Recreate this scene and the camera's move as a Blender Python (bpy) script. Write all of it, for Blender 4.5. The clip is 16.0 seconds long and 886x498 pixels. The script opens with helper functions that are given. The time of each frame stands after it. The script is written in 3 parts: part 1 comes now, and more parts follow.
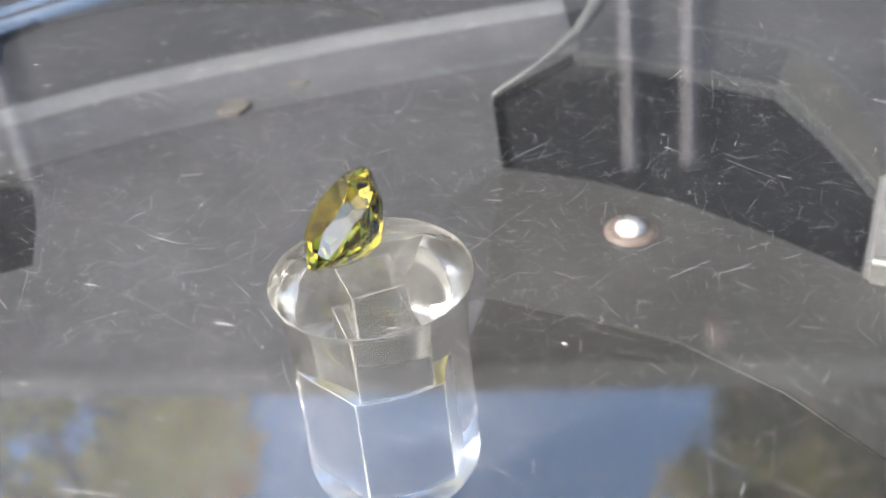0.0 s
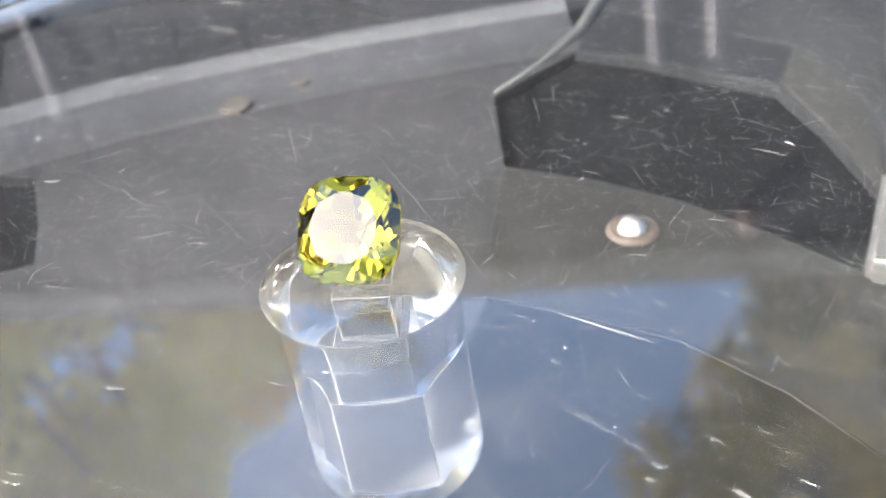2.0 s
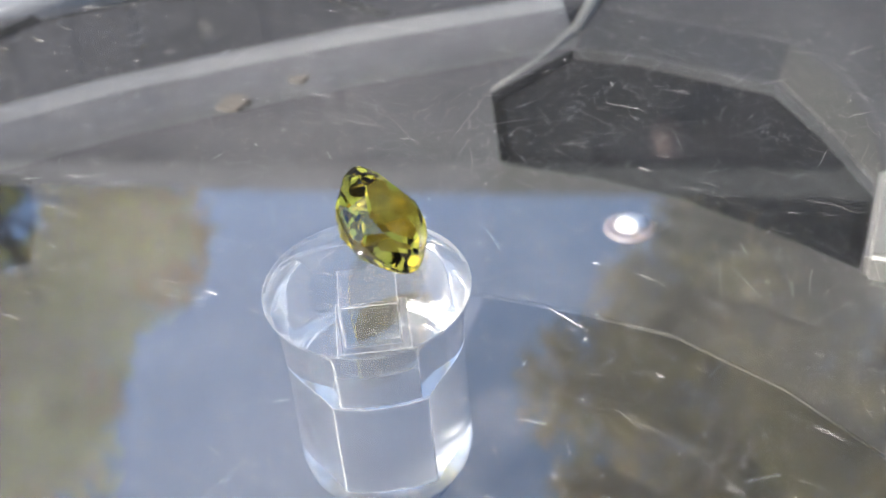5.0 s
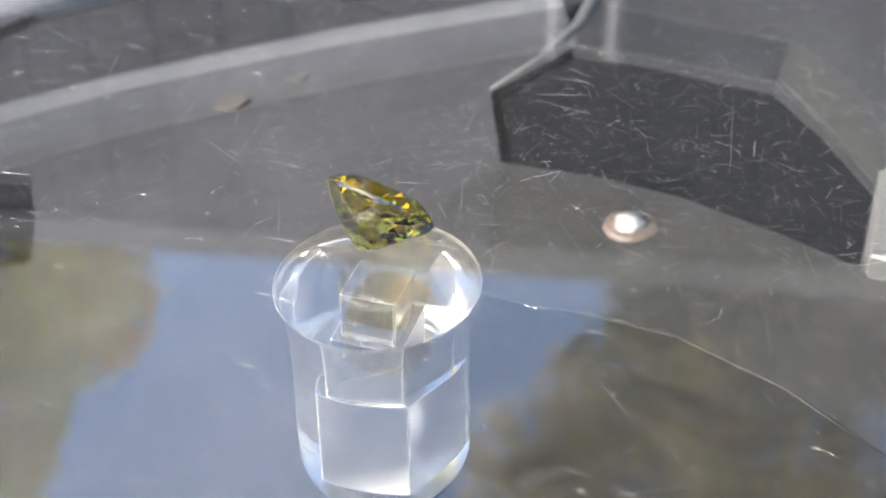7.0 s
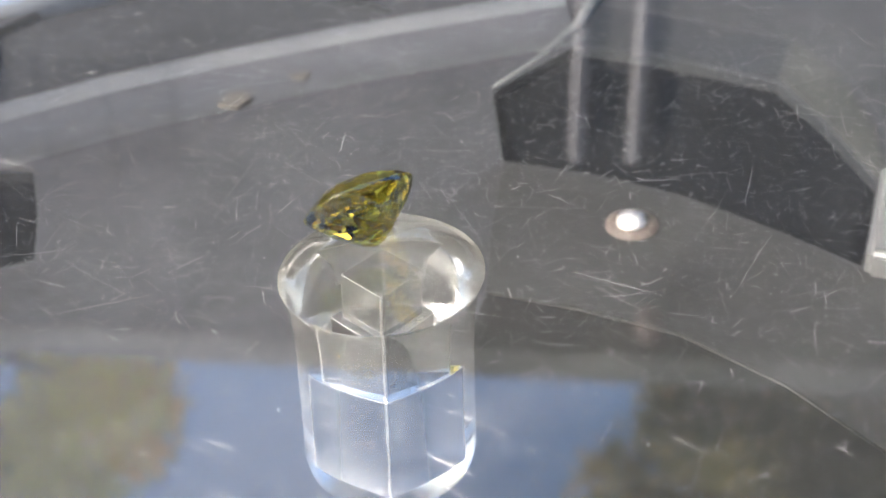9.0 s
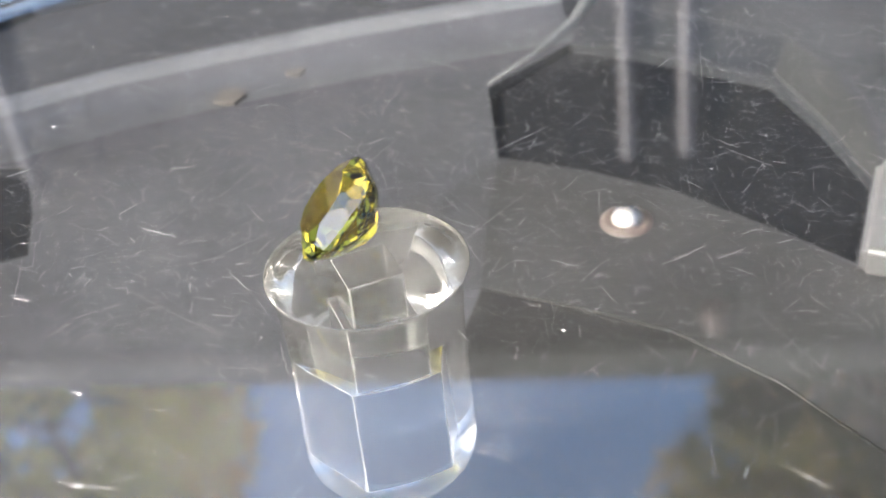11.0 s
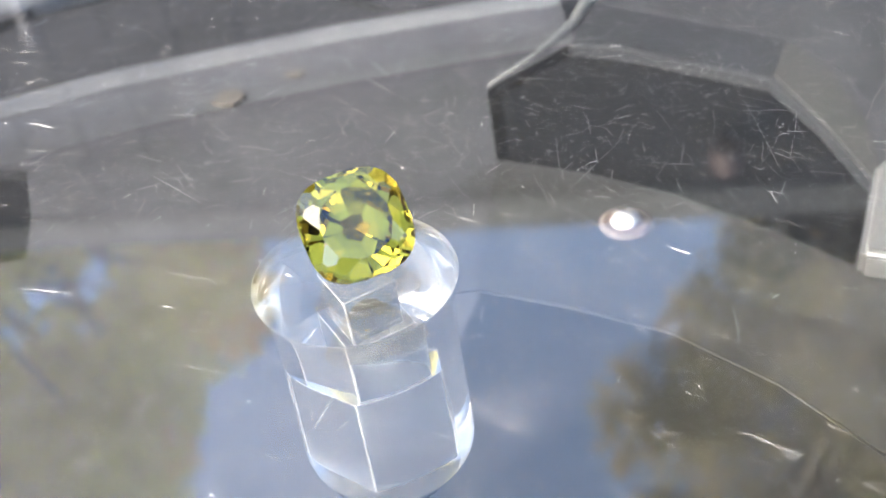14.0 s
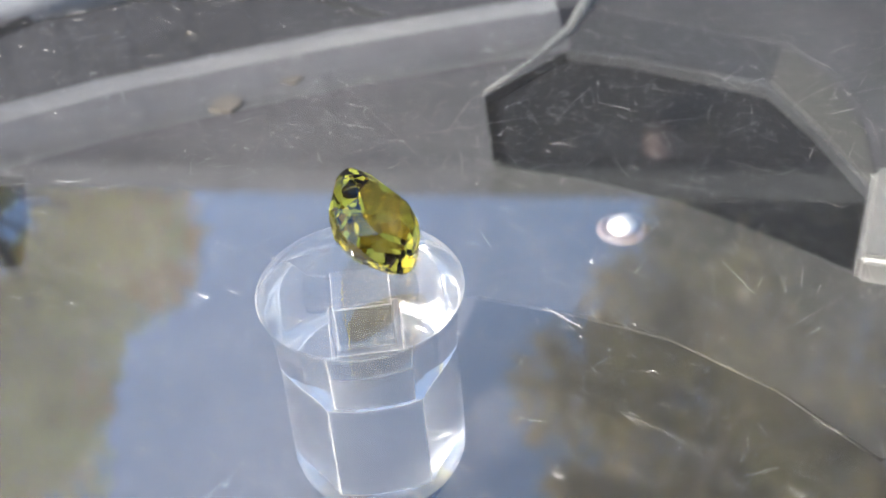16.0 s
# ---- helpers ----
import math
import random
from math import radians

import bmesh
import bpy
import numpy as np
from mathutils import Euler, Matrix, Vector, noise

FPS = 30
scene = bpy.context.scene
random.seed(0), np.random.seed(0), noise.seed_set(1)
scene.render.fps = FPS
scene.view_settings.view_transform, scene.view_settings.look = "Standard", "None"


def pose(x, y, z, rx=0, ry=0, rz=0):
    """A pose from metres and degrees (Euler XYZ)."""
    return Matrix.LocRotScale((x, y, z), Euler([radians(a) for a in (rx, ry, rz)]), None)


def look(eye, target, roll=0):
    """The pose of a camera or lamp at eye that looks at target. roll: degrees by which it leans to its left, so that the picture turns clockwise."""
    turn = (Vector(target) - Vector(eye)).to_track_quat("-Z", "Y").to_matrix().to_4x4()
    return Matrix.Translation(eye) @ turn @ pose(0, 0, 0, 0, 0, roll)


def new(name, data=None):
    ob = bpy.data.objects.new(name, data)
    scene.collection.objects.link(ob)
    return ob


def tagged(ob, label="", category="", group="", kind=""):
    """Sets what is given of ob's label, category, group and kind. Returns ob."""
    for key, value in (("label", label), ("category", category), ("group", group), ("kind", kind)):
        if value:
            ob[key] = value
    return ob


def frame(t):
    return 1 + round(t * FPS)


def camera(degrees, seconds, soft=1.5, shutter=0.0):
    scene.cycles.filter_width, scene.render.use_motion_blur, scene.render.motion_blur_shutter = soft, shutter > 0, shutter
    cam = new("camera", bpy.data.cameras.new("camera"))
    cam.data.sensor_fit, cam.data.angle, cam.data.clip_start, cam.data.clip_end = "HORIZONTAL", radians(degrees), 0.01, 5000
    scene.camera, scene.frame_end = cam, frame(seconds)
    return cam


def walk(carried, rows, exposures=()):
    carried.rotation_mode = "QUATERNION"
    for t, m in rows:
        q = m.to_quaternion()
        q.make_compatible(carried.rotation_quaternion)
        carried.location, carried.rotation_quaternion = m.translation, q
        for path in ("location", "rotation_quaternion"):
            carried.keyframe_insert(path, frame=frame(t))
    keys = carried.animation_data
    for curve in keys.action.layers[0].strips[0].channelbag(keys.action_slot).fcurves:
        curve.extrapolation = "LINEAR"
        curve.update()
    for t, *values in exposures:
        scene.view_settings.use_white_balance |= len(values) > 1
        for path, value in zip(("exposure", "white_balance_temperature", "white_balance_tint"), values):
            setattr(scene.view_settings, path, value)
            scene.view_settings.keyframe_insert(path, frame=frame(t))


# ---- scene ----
MM = 0.001
cam = camera(39.0, 16.0, soft=1.8)
cam.data.dof.use_dof = True
cam.data.dof.focus_distance, cam.data.dof.aperture_fstop = 0.083, 58.0
EYE = pose(0, -0.06503, 0.04659, 53.783, 0, -4.367) @ pose(0, 0, 0, 0, 0, -4.844)
# seconds, small sway of the hand-held camera: pitch and yaw in degrees
SWAY = [
    (0, 0.308, 0.103), (0.5, 0.153, -0.065), (1, -0.016, -0.078), (1.5, 0.101, 0.233),
    (2, 0.191, 0.207), (2.5, 0.178, 0.388), (3, 0.217, 0.349), (3.5, 0.243, 0.168),
    (4, 0.14, 0.091), (6.5, -0.016, -0.039), (7, 0.01, -0.039), (7.5, -0.08, -0.116),
    (8, -0.158, -0.052), (8.5, -0.041, 0.065), (9, -0.003, 0.091), (11.5, -0.171, -0.142),
    (12, -0.197, -0.194), (12.5, -0.455, -0.259), (13, -0.222, -0.194), (13.5, -0.222, -0.116),
    (14, -0.158, -0.116), (14.5, -0.054, -0.116), (15, -0.016, -0.052), (15.5, -0.003, -0.246),
    (16, 0.088, -0.297),
]
# seconds, stops: the film camera's own slow brightening and darkening
EXPOSURE = [(0, 2.47), (1, 2.5), (2.5, 2.56), (3.5, 2.6), (4.2, 2.52), (6.3, 2.42), (7.5, 2.42), (9, 2.39), (11.3, 2.5), (12.5, 2.6), (14, 2.6), (15, 2.5), (16, 2.46)]
walk(cam, [(t, EYE @ pose(0, 0, 0, p, y, 0)) for t, p, y in SWAY], EXPOSURE)

# ---- light: clear autumn afternoon, sun from the side, a little behind the camera ----
SUN_AZ, SUN_EL = -112.0, 36.0          # degrees; azimuth from +y towards +x
world = bpy.data.worlds.new("sky")
scene.world = world
world.use_nodes = True
wn = world.node_tree.nodes
sky = wn.new("ShaderNodeTexSky")
sky.sky_type = "NISHITA"
sky.sun_disc = False
sky.sun_elevation = radians(SUN_EL)
sky.sun_rotation = radians(SUN_AZ)
sky.air_density, sky.dust_density = 1.0, 1.2
sky.ozone_density = 2.5
wn["Background"].inputs["Strength"].default_value = 0.15
world.node_tree.links.new(sky.outputs[0], wn["Background"].inputs["Color"])
sun = new("sun", bpy.data.lights.new("sun", "SUN"))
sun.data.energy, sun.data.angle, sun.data.color = 5.0, radians(0.55), (1.0, 0.93, 0.82)
az, el = radians(SUN_AZ), radians(SUN_EL)
sun.matrix_basis = look((math.sin(az) * math.cos(el) * 20, math.cos(az) * math.cos(el) * 20, math.sin(el) * 20), (0, 0, 0))


# ---- materials ----
def nodes_of(name):
    m = bpy.data.materials.new(name)
    m.use_nodes = True
    t = m.node_tree
    return m, t, t.nodes["Principled BSDF"]


def ramp(t, fac, stops):
    r = t.nodes.new("ShaderNodeValToRGB")
    while len(r.color_ramp.elements) < len(stops):
        r.color_ramp.elements.new(0.5)
    for e, (p, c) in zip(r.color_ramp.elements, stops):
        e.position, e.color = p, (*c, 1) if len(c) == 3 else c
    t.links.new(fac, r.inputs[0])
    return r.outputs[0]


def noise_of(t, scale, detail=4, rough=0.6, coords="Object"):
    tc = t.nodes.new("ShaderNodeTexCoord")
    n = t.nodes.new("ShaderNodeTexNoise")
    n.inputs["Scale"].default_value, n.inputs["Detail"].default_value, n.inputs["Roughness"].default_value = scale, detail, rough
    t.links.new(tc.outputs[coords], n.inputs["Vector"])
    return n.outputs["Fac"]


def solid(name, dark, light, scale, rough=0.5, metal=0.0, bump=0.0, fine=None, lo=0.35, hi=0.65, spec=0.5):
    """Two-tone surface: broad blotches and a finer grain, with relief."""
    m, t, b = nodes_of(name)
    broad, grain = noise_of(t, scale), noise_of(t, fine or scale * 9, 3)
    mix = t.nodes.new("ShaderNodeMath")
    mix.operation = "MULTIPLY_ADD"
    mix.inputs[1].default_value = 0.35
    t.links.new(grain, mix.inputs[0])
    half = t.nodes.new("ShaderNodeMath")
    half.operation = "MULTIPLY"
    half.inputs[1].default_value = 0.65
    t.links.new(broad, half.inputs[0])
    t.links.new(half.outputs[0], mix.inputs[2])
    t.links.new(ramp(t, mix.outputs[0], [(lo, dark), (hi, light)]), b.inputs["Base Color"])
    b.inputs["Roughness"].default_value, b.inputs["Metallic"].default_value = rough, metal
    b.inputs["Specular IOR Level"].default_value = spec
    if bump:
        bp = t.nodes.new("ShaderNodeBump")
        bp.inputs["Strength"].default_value, bp.inputs["Distance"].default_value = bump, 0.0005
        t.links.new(grain, bp.inputs["Height"])
        t.links.new(bp.outputs[0], b.inputs["Normal"])
    return m


def clear(name, colour, ior, rough, haze=None, haze_colour=(0.8, 0.8, 0.78)):
    """Clear plastic or stone: true refraction, with a thin worn haze where asked: (low, high, scale, stretch)."""
    m, t, b = nodes_of(name)
    t.nodes.remove(b)
    g = t.nodes.new("ShaderNodeBsdfGlass")
    g.inputs["Color"].default_value, g.inputs["IOR"].default_value, g.inputs["Roughness"].default_value = (*colour, 1), ior, rough
    out = t.nodes["Material Output"]
    if haze is None:
        t.links.new(g.outputs[0], out.inputs[0])
        return m
    lo, hi, scale = haze
    d = t.nodes.new("ShaderNodeBsdfDiffuse")
    d.inputs["Color"].default_value = (*haze_colour, 1)
    mr = t.nodes.new("ShaderNodeMapRange")
    mr.inputs[1].default_value, mr.inputs[2].default_value, mr.inputs[3].default_value, mr.inputs[4].default_value = 0.3, 0.75, lo, hi
    t.links.new(noise_of(t, scale, 5, 0.65), mr.inputs[0])
    mx = t.nodes.new("ShaderNodeMixShader")
    t.links.new(mr.outputs[0], mx.inputs[0])
    t.links.new(g.outputs[0], mx.inputs[1])
    t.links.new(d.outputs[0], mx.inputs[2])
    t.links.new(mx.outputs[0], out.inputs[0])
    return m


def stone(name, colour, ior):
    """A clear coloured stone: light is tinted as it enters and leaves, mirrored white."""
    m, t, b = nodes_of(name)
    t.nodes.remove(b)
    fr = t.nodes.new("ShaderNodeFresnel")
    fr.inputs["IOR"].default_value = ior
    rf = t.nodes.new("ShaderNodeBsdfRefraction")
    rf.inputs["Color"].default_value, rf.inputs["IOR"].default_value, rf.inputs["Roughness"].default_value = (*colour, 1), ior, 0.0
    gl = t.nodes.new("ShaderNodeBsdfGlossy")
    gl.inputs["Color"].default_value, gl.inputs["Roughness"].default_value = (1, 1, 1, 1), 0.0
    mx = t.nodes.new("ShaderNodeMixShader")
    t.links.new(fr.outputs[0], mx.inputs[0])
    t.links.new(rf.outputs[0], mx.inputs[1])
    t.links.new(gl.outputs[0], mx.inputs[2])
    t.links.new(mx.outputs[0], t.nodes["Material Output"].inputs[0])
    return m


M_DISC = clear("worn clear acrylic sheet", (0.97, 0.98, 0.98), 1.585, 0.014, (0.0001, 0.0010, 90))
M_ROD = clear("clear cast acrylic rod", (0.75, 0.74, 0.73), 1.49, 0.03, (0.006, 0.019, 260), (0.86, 0.83, 0.81))
M_FLANGE = clear("milky flared end of acrylic", (0.66, 0.65, 0.63), 1.49, 0.22, (0.014, 0.042, 300), (0.86, 0.83, 0.8))
M_FROST = clear("frosted cut end of acrylic", (0.85, 0.86, 0.86), 1.49, 0.12, (0.003, 0.024, 420), (0.85, 0.85, 0.82))
M_BORE = clear("satin bore of acrylic", (0.56, 0.57, 0.61), 1.49, 0.3, (0.002, 0.008, 420), (0.85, 0.84, 0.83))
M_EDGE = clear("whitened sharp edge of acrylic", (0.85, 0.86, 0.86), 1.49, 0.2, (0.05, 0.16, 420), (0.85, 0.85, 0.83))
M_GEM = stone("yellow green chrysoberyl", (0.66, 0.565, 0.175), 1.7)
M_BASE = solid("grey satin plastic", (0.0119, 0.0119, 0.0141), (0.0219, 0.0218, 0.0252), 60, 0.6, bump=0.15, spec=0.18)
M_REAR = solid("dim grey plastic", (0.0094, 0.0096, 0.0112), (0.0172, 0.0174, 0.02), 60, 0.6, bump=0.15, spec=0.18)
# darker copies of the base plastic: its fall-off in brightness put into colour
M_MID = solid("warm grey of half-dimmed plastic", (0.0076, 0.0074, 0.0078), (0.0141, 0.0138, 0.0145), 60, 0.6, bump=0.15, spec=0.16)
M_BLEND = solid("mid grey blending into dimmed plastic", (0.0096, 0.0095, 0.0108), (0.0178, 0.0176, 0.0197), 60, 0.6, bump=0.15, spec=0.17)
# darkest copy of the base plastic: dimming at the right put into colour
M_SIDE = solid("dark warm grey of dimmed plastic", (0.0041, 0.0039, 0.0040), (0.0077, 0.0073, 0.0074), 60, 0.6, bump=0.15, spec=0.15)
M_BLACK = solid("black recess plastic", (0.0011, 0.0013, 0.0021), (0.0028, 0.0031, 0.0046), 80, 0.8, bump=0.2, spec=0.08)
M_WALL = solid("grey recess wall", (0.012, 0.012, 0.012), (0.02, 0.02, 0.02), 70, 0.6, spec=0.2)
M_RIB = solid("satin grey moulding", (0.0136, 0.0134, 0.0152), (0.025, 0.0247, 0.0274), 60, 0.5, spec=0.5)
# pale tone: the ridge's highlight put into colour; also serves the pale block
M_CREST = solid("pale crest highlight and block plastic", (0.023, 0.0225, 0.0238), (0.036, 0.0352, 0.0366), 90, 0.5, spec=1.0)
M_SLOPE = solid("blue grey inset plastic", (0.0064, 0.0068, 0.0086), (0.0112, 0.0119, 0.0148), 60, 0.6, spec=0.18)
M_WHITE = solid("whitish plastic", (0.1, 0.102, 0.11), (0.14, 0.142, 0.15), 60, 0.5, spec=0.3)
M_PALE = solid("pale grey plastic", (0.045, 0.046, 0.047), (0.065, 0.066, 0.067), 60, 0.5, spec=0.3)
M_CHIP = solid("beige chip", (0.026, 0.022, 0.019), (0.04, 0.034, 0.029), 300, 0.6)
M_STEEL = solid("polished steel", (0.5, 0.45, 0.41), (0.66, 0.6, 0.55), 700, 0.24, 1.0, bump=0.5)
M_HALO = solid("brown glint halo", (0.026, 0.018, 0.015), (0.04, 0.028, 0.024), 300, 0.6, 0.1)
M_TABLE = solid("dark garden table wood", (0.06, 0.045, 0.035), (0.12, 0.09, 0.065), 14, 0.6, bump=0.3)
M_GROUND = solid("autumn lawn", (0.05, 0.06, 0.02), (0.14, 0.13, 0.05), 1.4, 0.9)
M_TIMBER = solid("dark stained timber", (0.012, 0.0105, 0.0105), (0.02, 0.018, 0.018), 3, 0.9, spec=0.15)
M_ROOF = solid("dark roof felt", (0.03, 0.03, 0.03), (0.06, 0.06, 0.06), 4, 0.9)
M_PLASTER = solid("grey wall render", (0.025, 0.0235, 0.0235), (0.041, 0.038, 0.0375), 2, 0.9, spec=0.2)
M_PIPE = solid("grey streak pipe", (0.048, 0.04, 0.048), (0.07, 0.058, 0.069), 5, 0.5)
M_RED = solid("red lantern", (0.045, 0.023, 0.02), (0.065, 0.034, 0.029), 5, 0.6)
M_BARK = solid("grey brown bark", (0.07, 0.055, 0.04), (0.16, 0.13, 0.1), 6, 0.9, bump=0.5)


def leaf_material(name, stops, through_light=0.5, patches=0.0):
    m, t, b = nodes_of(name)
    geo = t.nodes.new("ShaderNodeNewGeometry")
    fac = geo.outputs["Random Per Island"]
    if patches:
        mix = t.nodes.new("ShaderNodeMix")
        mix.inputs[0].default_value = 0.6
        wide = t.nodes.new("ShaderNodeMapRange")
        wide.inputs[1].default_value, wide.inputs[2].default_value = 0.3, 0.7
        t.links.new(noise_of(t, patches, 2), wide.inputs[0])
        t.links.new(fac, mix.inputs[2])
        t.links.new(wide.outputs[0], mix.inputs[3])
        fac = mix.outputs[0]
    t.links.new(ramp(t, fac, stops), b.inputs["Base Color"])
    b.inputs["Roughness"].default_value = 0.6
    if through_light:
        tl = t.nodes.new("ShaderNodeBsdfTranslucent")
        t.links.new(b.inputs["Base Color"].links[0].from_socket, tl.inputs["Color"])
        mx = t.nodes.new("ShaderNodeMixShader")
        mx.inputs[0].default_value = through_light
        t.links.new(b.outputs[0], mx.inputs[1])
        t.links.new(tl.outputs[0], mx.inputs[2])
        t.links.new(mx.outputs[0], t.nodes["Material Output"].inputs[0])
    return m


M_SCRATCH = leaf_material("bright scratch", [(0.0, (0.03, 0.03, 0.03)), (0.55, (0.09, 0.09, 0.09)), (0.92, (0.27, 0.27, 0.27)), (1.0, (0.6, 0.6, 0.6))], 0.0)
M_SCRATCH.node_tree.nodes["Principled BSDF"].inputs["Metallic"].default_value = 0.6
M_SCRATCH.node_tree.nodes["Principled BSDF"].inputs["Roughness"].default_value = 0.42
M_LEAF_ORANGE = leaf_material("orange leaves", [(0.0, (0.85, 0.55, 0.12)), (1.0, (0.9, 0.6, 0.2))])
M_LEAF_YELLOW = leaf_material("yellowing leaves", [(0.1, (0.6, 0.58, 0.12)), (0.4, (0.92, 0.84, 0.2)), (0.7, (0.95, 0.86, 0.42)), (0.9, (0.94, 0.62, 0.3))], 0.55, 0.9)
M_LEAF_BROWN = leaf_material("dull green leaves", [(0.1, (0.075, 0.08, 0.03)), (0.55, (0.22, 0.195, 0.07)), (0.9, (0.46, 0.33, 0.15))], 0.5, 0.8)
M_LEAF_DARK = leaf_material("dark leaves of hedge and shaded crown", [(0.1, (0.022, 0.026, 0.013)), (0.6, (0.05, 0.05, 0.024)), (0.95, (0.1, 0.085, 0.045))], 0.25, 0.8)


# ---- mesh helpers ----
def part(name, bm, material, parent=None, label="", smooth=False):
    me = bpy.data.meshes.new(name)
    for f in bm.faces:
        f.smooth = smooth
    bm.to_mesh(me)
    bm.free()
    me.materials.append(material)
    ob = new(name, me)
    if parent:
        ob.parent = parent
    return tagged(ob, label)


def box_bm(x0, x1, y0, y1, z0, z1, bevel=0.0):
    bm = bmesh.new()
    bmesh.ops.create_cube(bm, size=1)
    for v in bm.verts:
        v.co = Vector(((x0, x1)[v.co.x > 0], (y0, y1)[v.co.y > 0], (z0, z1)[v.co.z > 0]))
    if bevel:
        bmesh.ops.bevel(bm, geom=bm.edges[:], offset=bevel, segments=2, affect="EDGES")
    return bm


def lathe_bm(profile, n=96):
    """Rings of (radius, z) round the z axis, capped at both ends."""
    bm = bmesh.new()
    rings = [[bm.verts.new((r * math.cos(2 * math.pi * i / n), r * math.sin(2 * math.pi * i / n), z)) for i in range(n)] for r, z in profile]
    for a, b in zip(rings, rings[1:]):
        for i in range(n):
            bm.faces.new((a[i], a[(i + 1) % n], b[(i + 1) % n], b[i]))
    bm.faces.new(rings[0][::-1])
    bm.faces.new(rings[-1])
    bmesh.ops.recalc_face_normals(bm, faces=bm.faces[:])
    return bm


def tube_bm(points, radius, n=10):
    """A round bar along a bent line, with closed ends; radius may fall from start to end."""
    bm = bmesh.new()
    rings = []
    pts = [Vector(p) for p in points]
    for i, p in enumerate(pts):
        d = (pts[min(i + 1, len(pts) - 1)] - pts[max(i - 1, 0)]).normalized()
        side = d.orthogonal().normalized()
        up = d.cross(side)
        r = radius[i] if isinstance(radius, (list, tuple)) else radius
        rings.append([bm.verts.new(p + r * (math.cos(2 * math.pi * k / n) * side + math.sin(2 * math.pi * k / n) * up)) for k in range(n)])
    for a, b in zip(rings, rings[1:]):
        best = min(range(n), key=lambda s: sum((a[k].co - b[(k + s) % n].co).length for k in range(n)))
        for k in range(n):
            bm.faces.new((a[k], a[(k + 1) % n], b[(k + 1 + best) % n], b[(k + best) % n]))
    bm.faces.new(rings[0][::-1])
    bm.faces.new(rings[-1])
    bmesh.ops.recalc_face_normals(bm, faces=bm.faces[:])
    return bm


def prism_bm(outline, z0, z1, bevel=0.0):
    bm = bmesh.new()
    f = bm.faces.new([bm.verts.new((x, y, z0)) for x, y in outline])
    top = bmesh.ops.extrude_face_region(bm, geom=[f])["geom"]
    for v in top:
        if isinstance(v, bmesh.types.BMVert):
            v.co.z = z1
    bmesh.ops.recalc_face_normals(bm, faces=bm.faces[:])
    if bevel:
        bmesh.ops.bevel(bm, geom=bm.edges[:], offset=bevel, segments=3, affect="EDGES")
    return bm


# ---- the still base under the platter ----
TOP = -22.5 * MM
WELL = [(15.5, 52.2), (25.9, 59.9), (32.7, 56.3), (44.8, 46.6), (46.5, 37.3), (47.4, 26.7), (44.2, 20.5), (41.3, 15.2), (36.5, 21.3), (29.5, 28.9), (22.6, 34.0), (14.3, 38.5)]
REAR_WELL = [(-43.0, 81.8), (-41.0, 63.0), (-26.5, 67.4), (-13.2, 70.4), (0.5, 72.8), (7.5, 74.2), (-1.9, 84.2), (-31.8, 91.2)]
SIDE_WELL = [(-60.0, 56.0), (-60.0, 27.0), (-33.4, 31.3), (-30.7, 32.0), (-31.2, 38.6), (-32.8, 47.1)]


RIDGE = [(-66.0, 47.0), (-50.0, 52.6), (-36.3, 57.5), (-25.3, 61.1), (-12.3, 63.8), (0.6, 66.1), (17.2, 67.9), (26.5, 68.7)]


def ridge_bm(crest=False):
    """A long ridge: a slope that steepens up to a rounded crest, and a short steep back."""
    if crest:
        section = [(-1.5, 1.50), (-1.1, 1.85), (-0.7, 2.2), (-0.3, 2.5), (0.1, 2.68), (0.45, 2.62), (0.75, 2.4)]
    else:
        section = [(-8.5 + 8.5 * k / 14, 2.6 * (k / 14) ** 3.0) for k in range(15)] + [(0.3, 2.55), (0.7, 2.3), (1.2, 1.4), (1.6, -0.2)]
    bm = bmesh.new()
    rows = []
    for k, (x, y) in enumerate(RIDGE):
        (xa, ya), (xb, yb) = RIDGE[max(k - 1, 0)], RIDGE[min(k + 1, len(RIDGE) - 1)]
        run = Vector((xb - xa, yb - ya, 0)).normalized()
        rows.append([bm.verts.new(((x - run.y * d) * MM, (y + run.x * d) * MM, TOP + (h + 0.02) * MM)) for d, h in section])
    for a, b in zip(rows, rows[1:]):
        for i in range(len(section) - 1):
            bm.faces.new((a[i], b[i], b[i + 1], a[i + 1]))
    bmesh.ops.recalc_face_normals(bm, faces=bm.faces[:])
    if sum(f.normal.z for f in bm.faces) < 0:
        bmesh.ops.reverse_faces(bm, faces=bm.faces[:])
    return bm


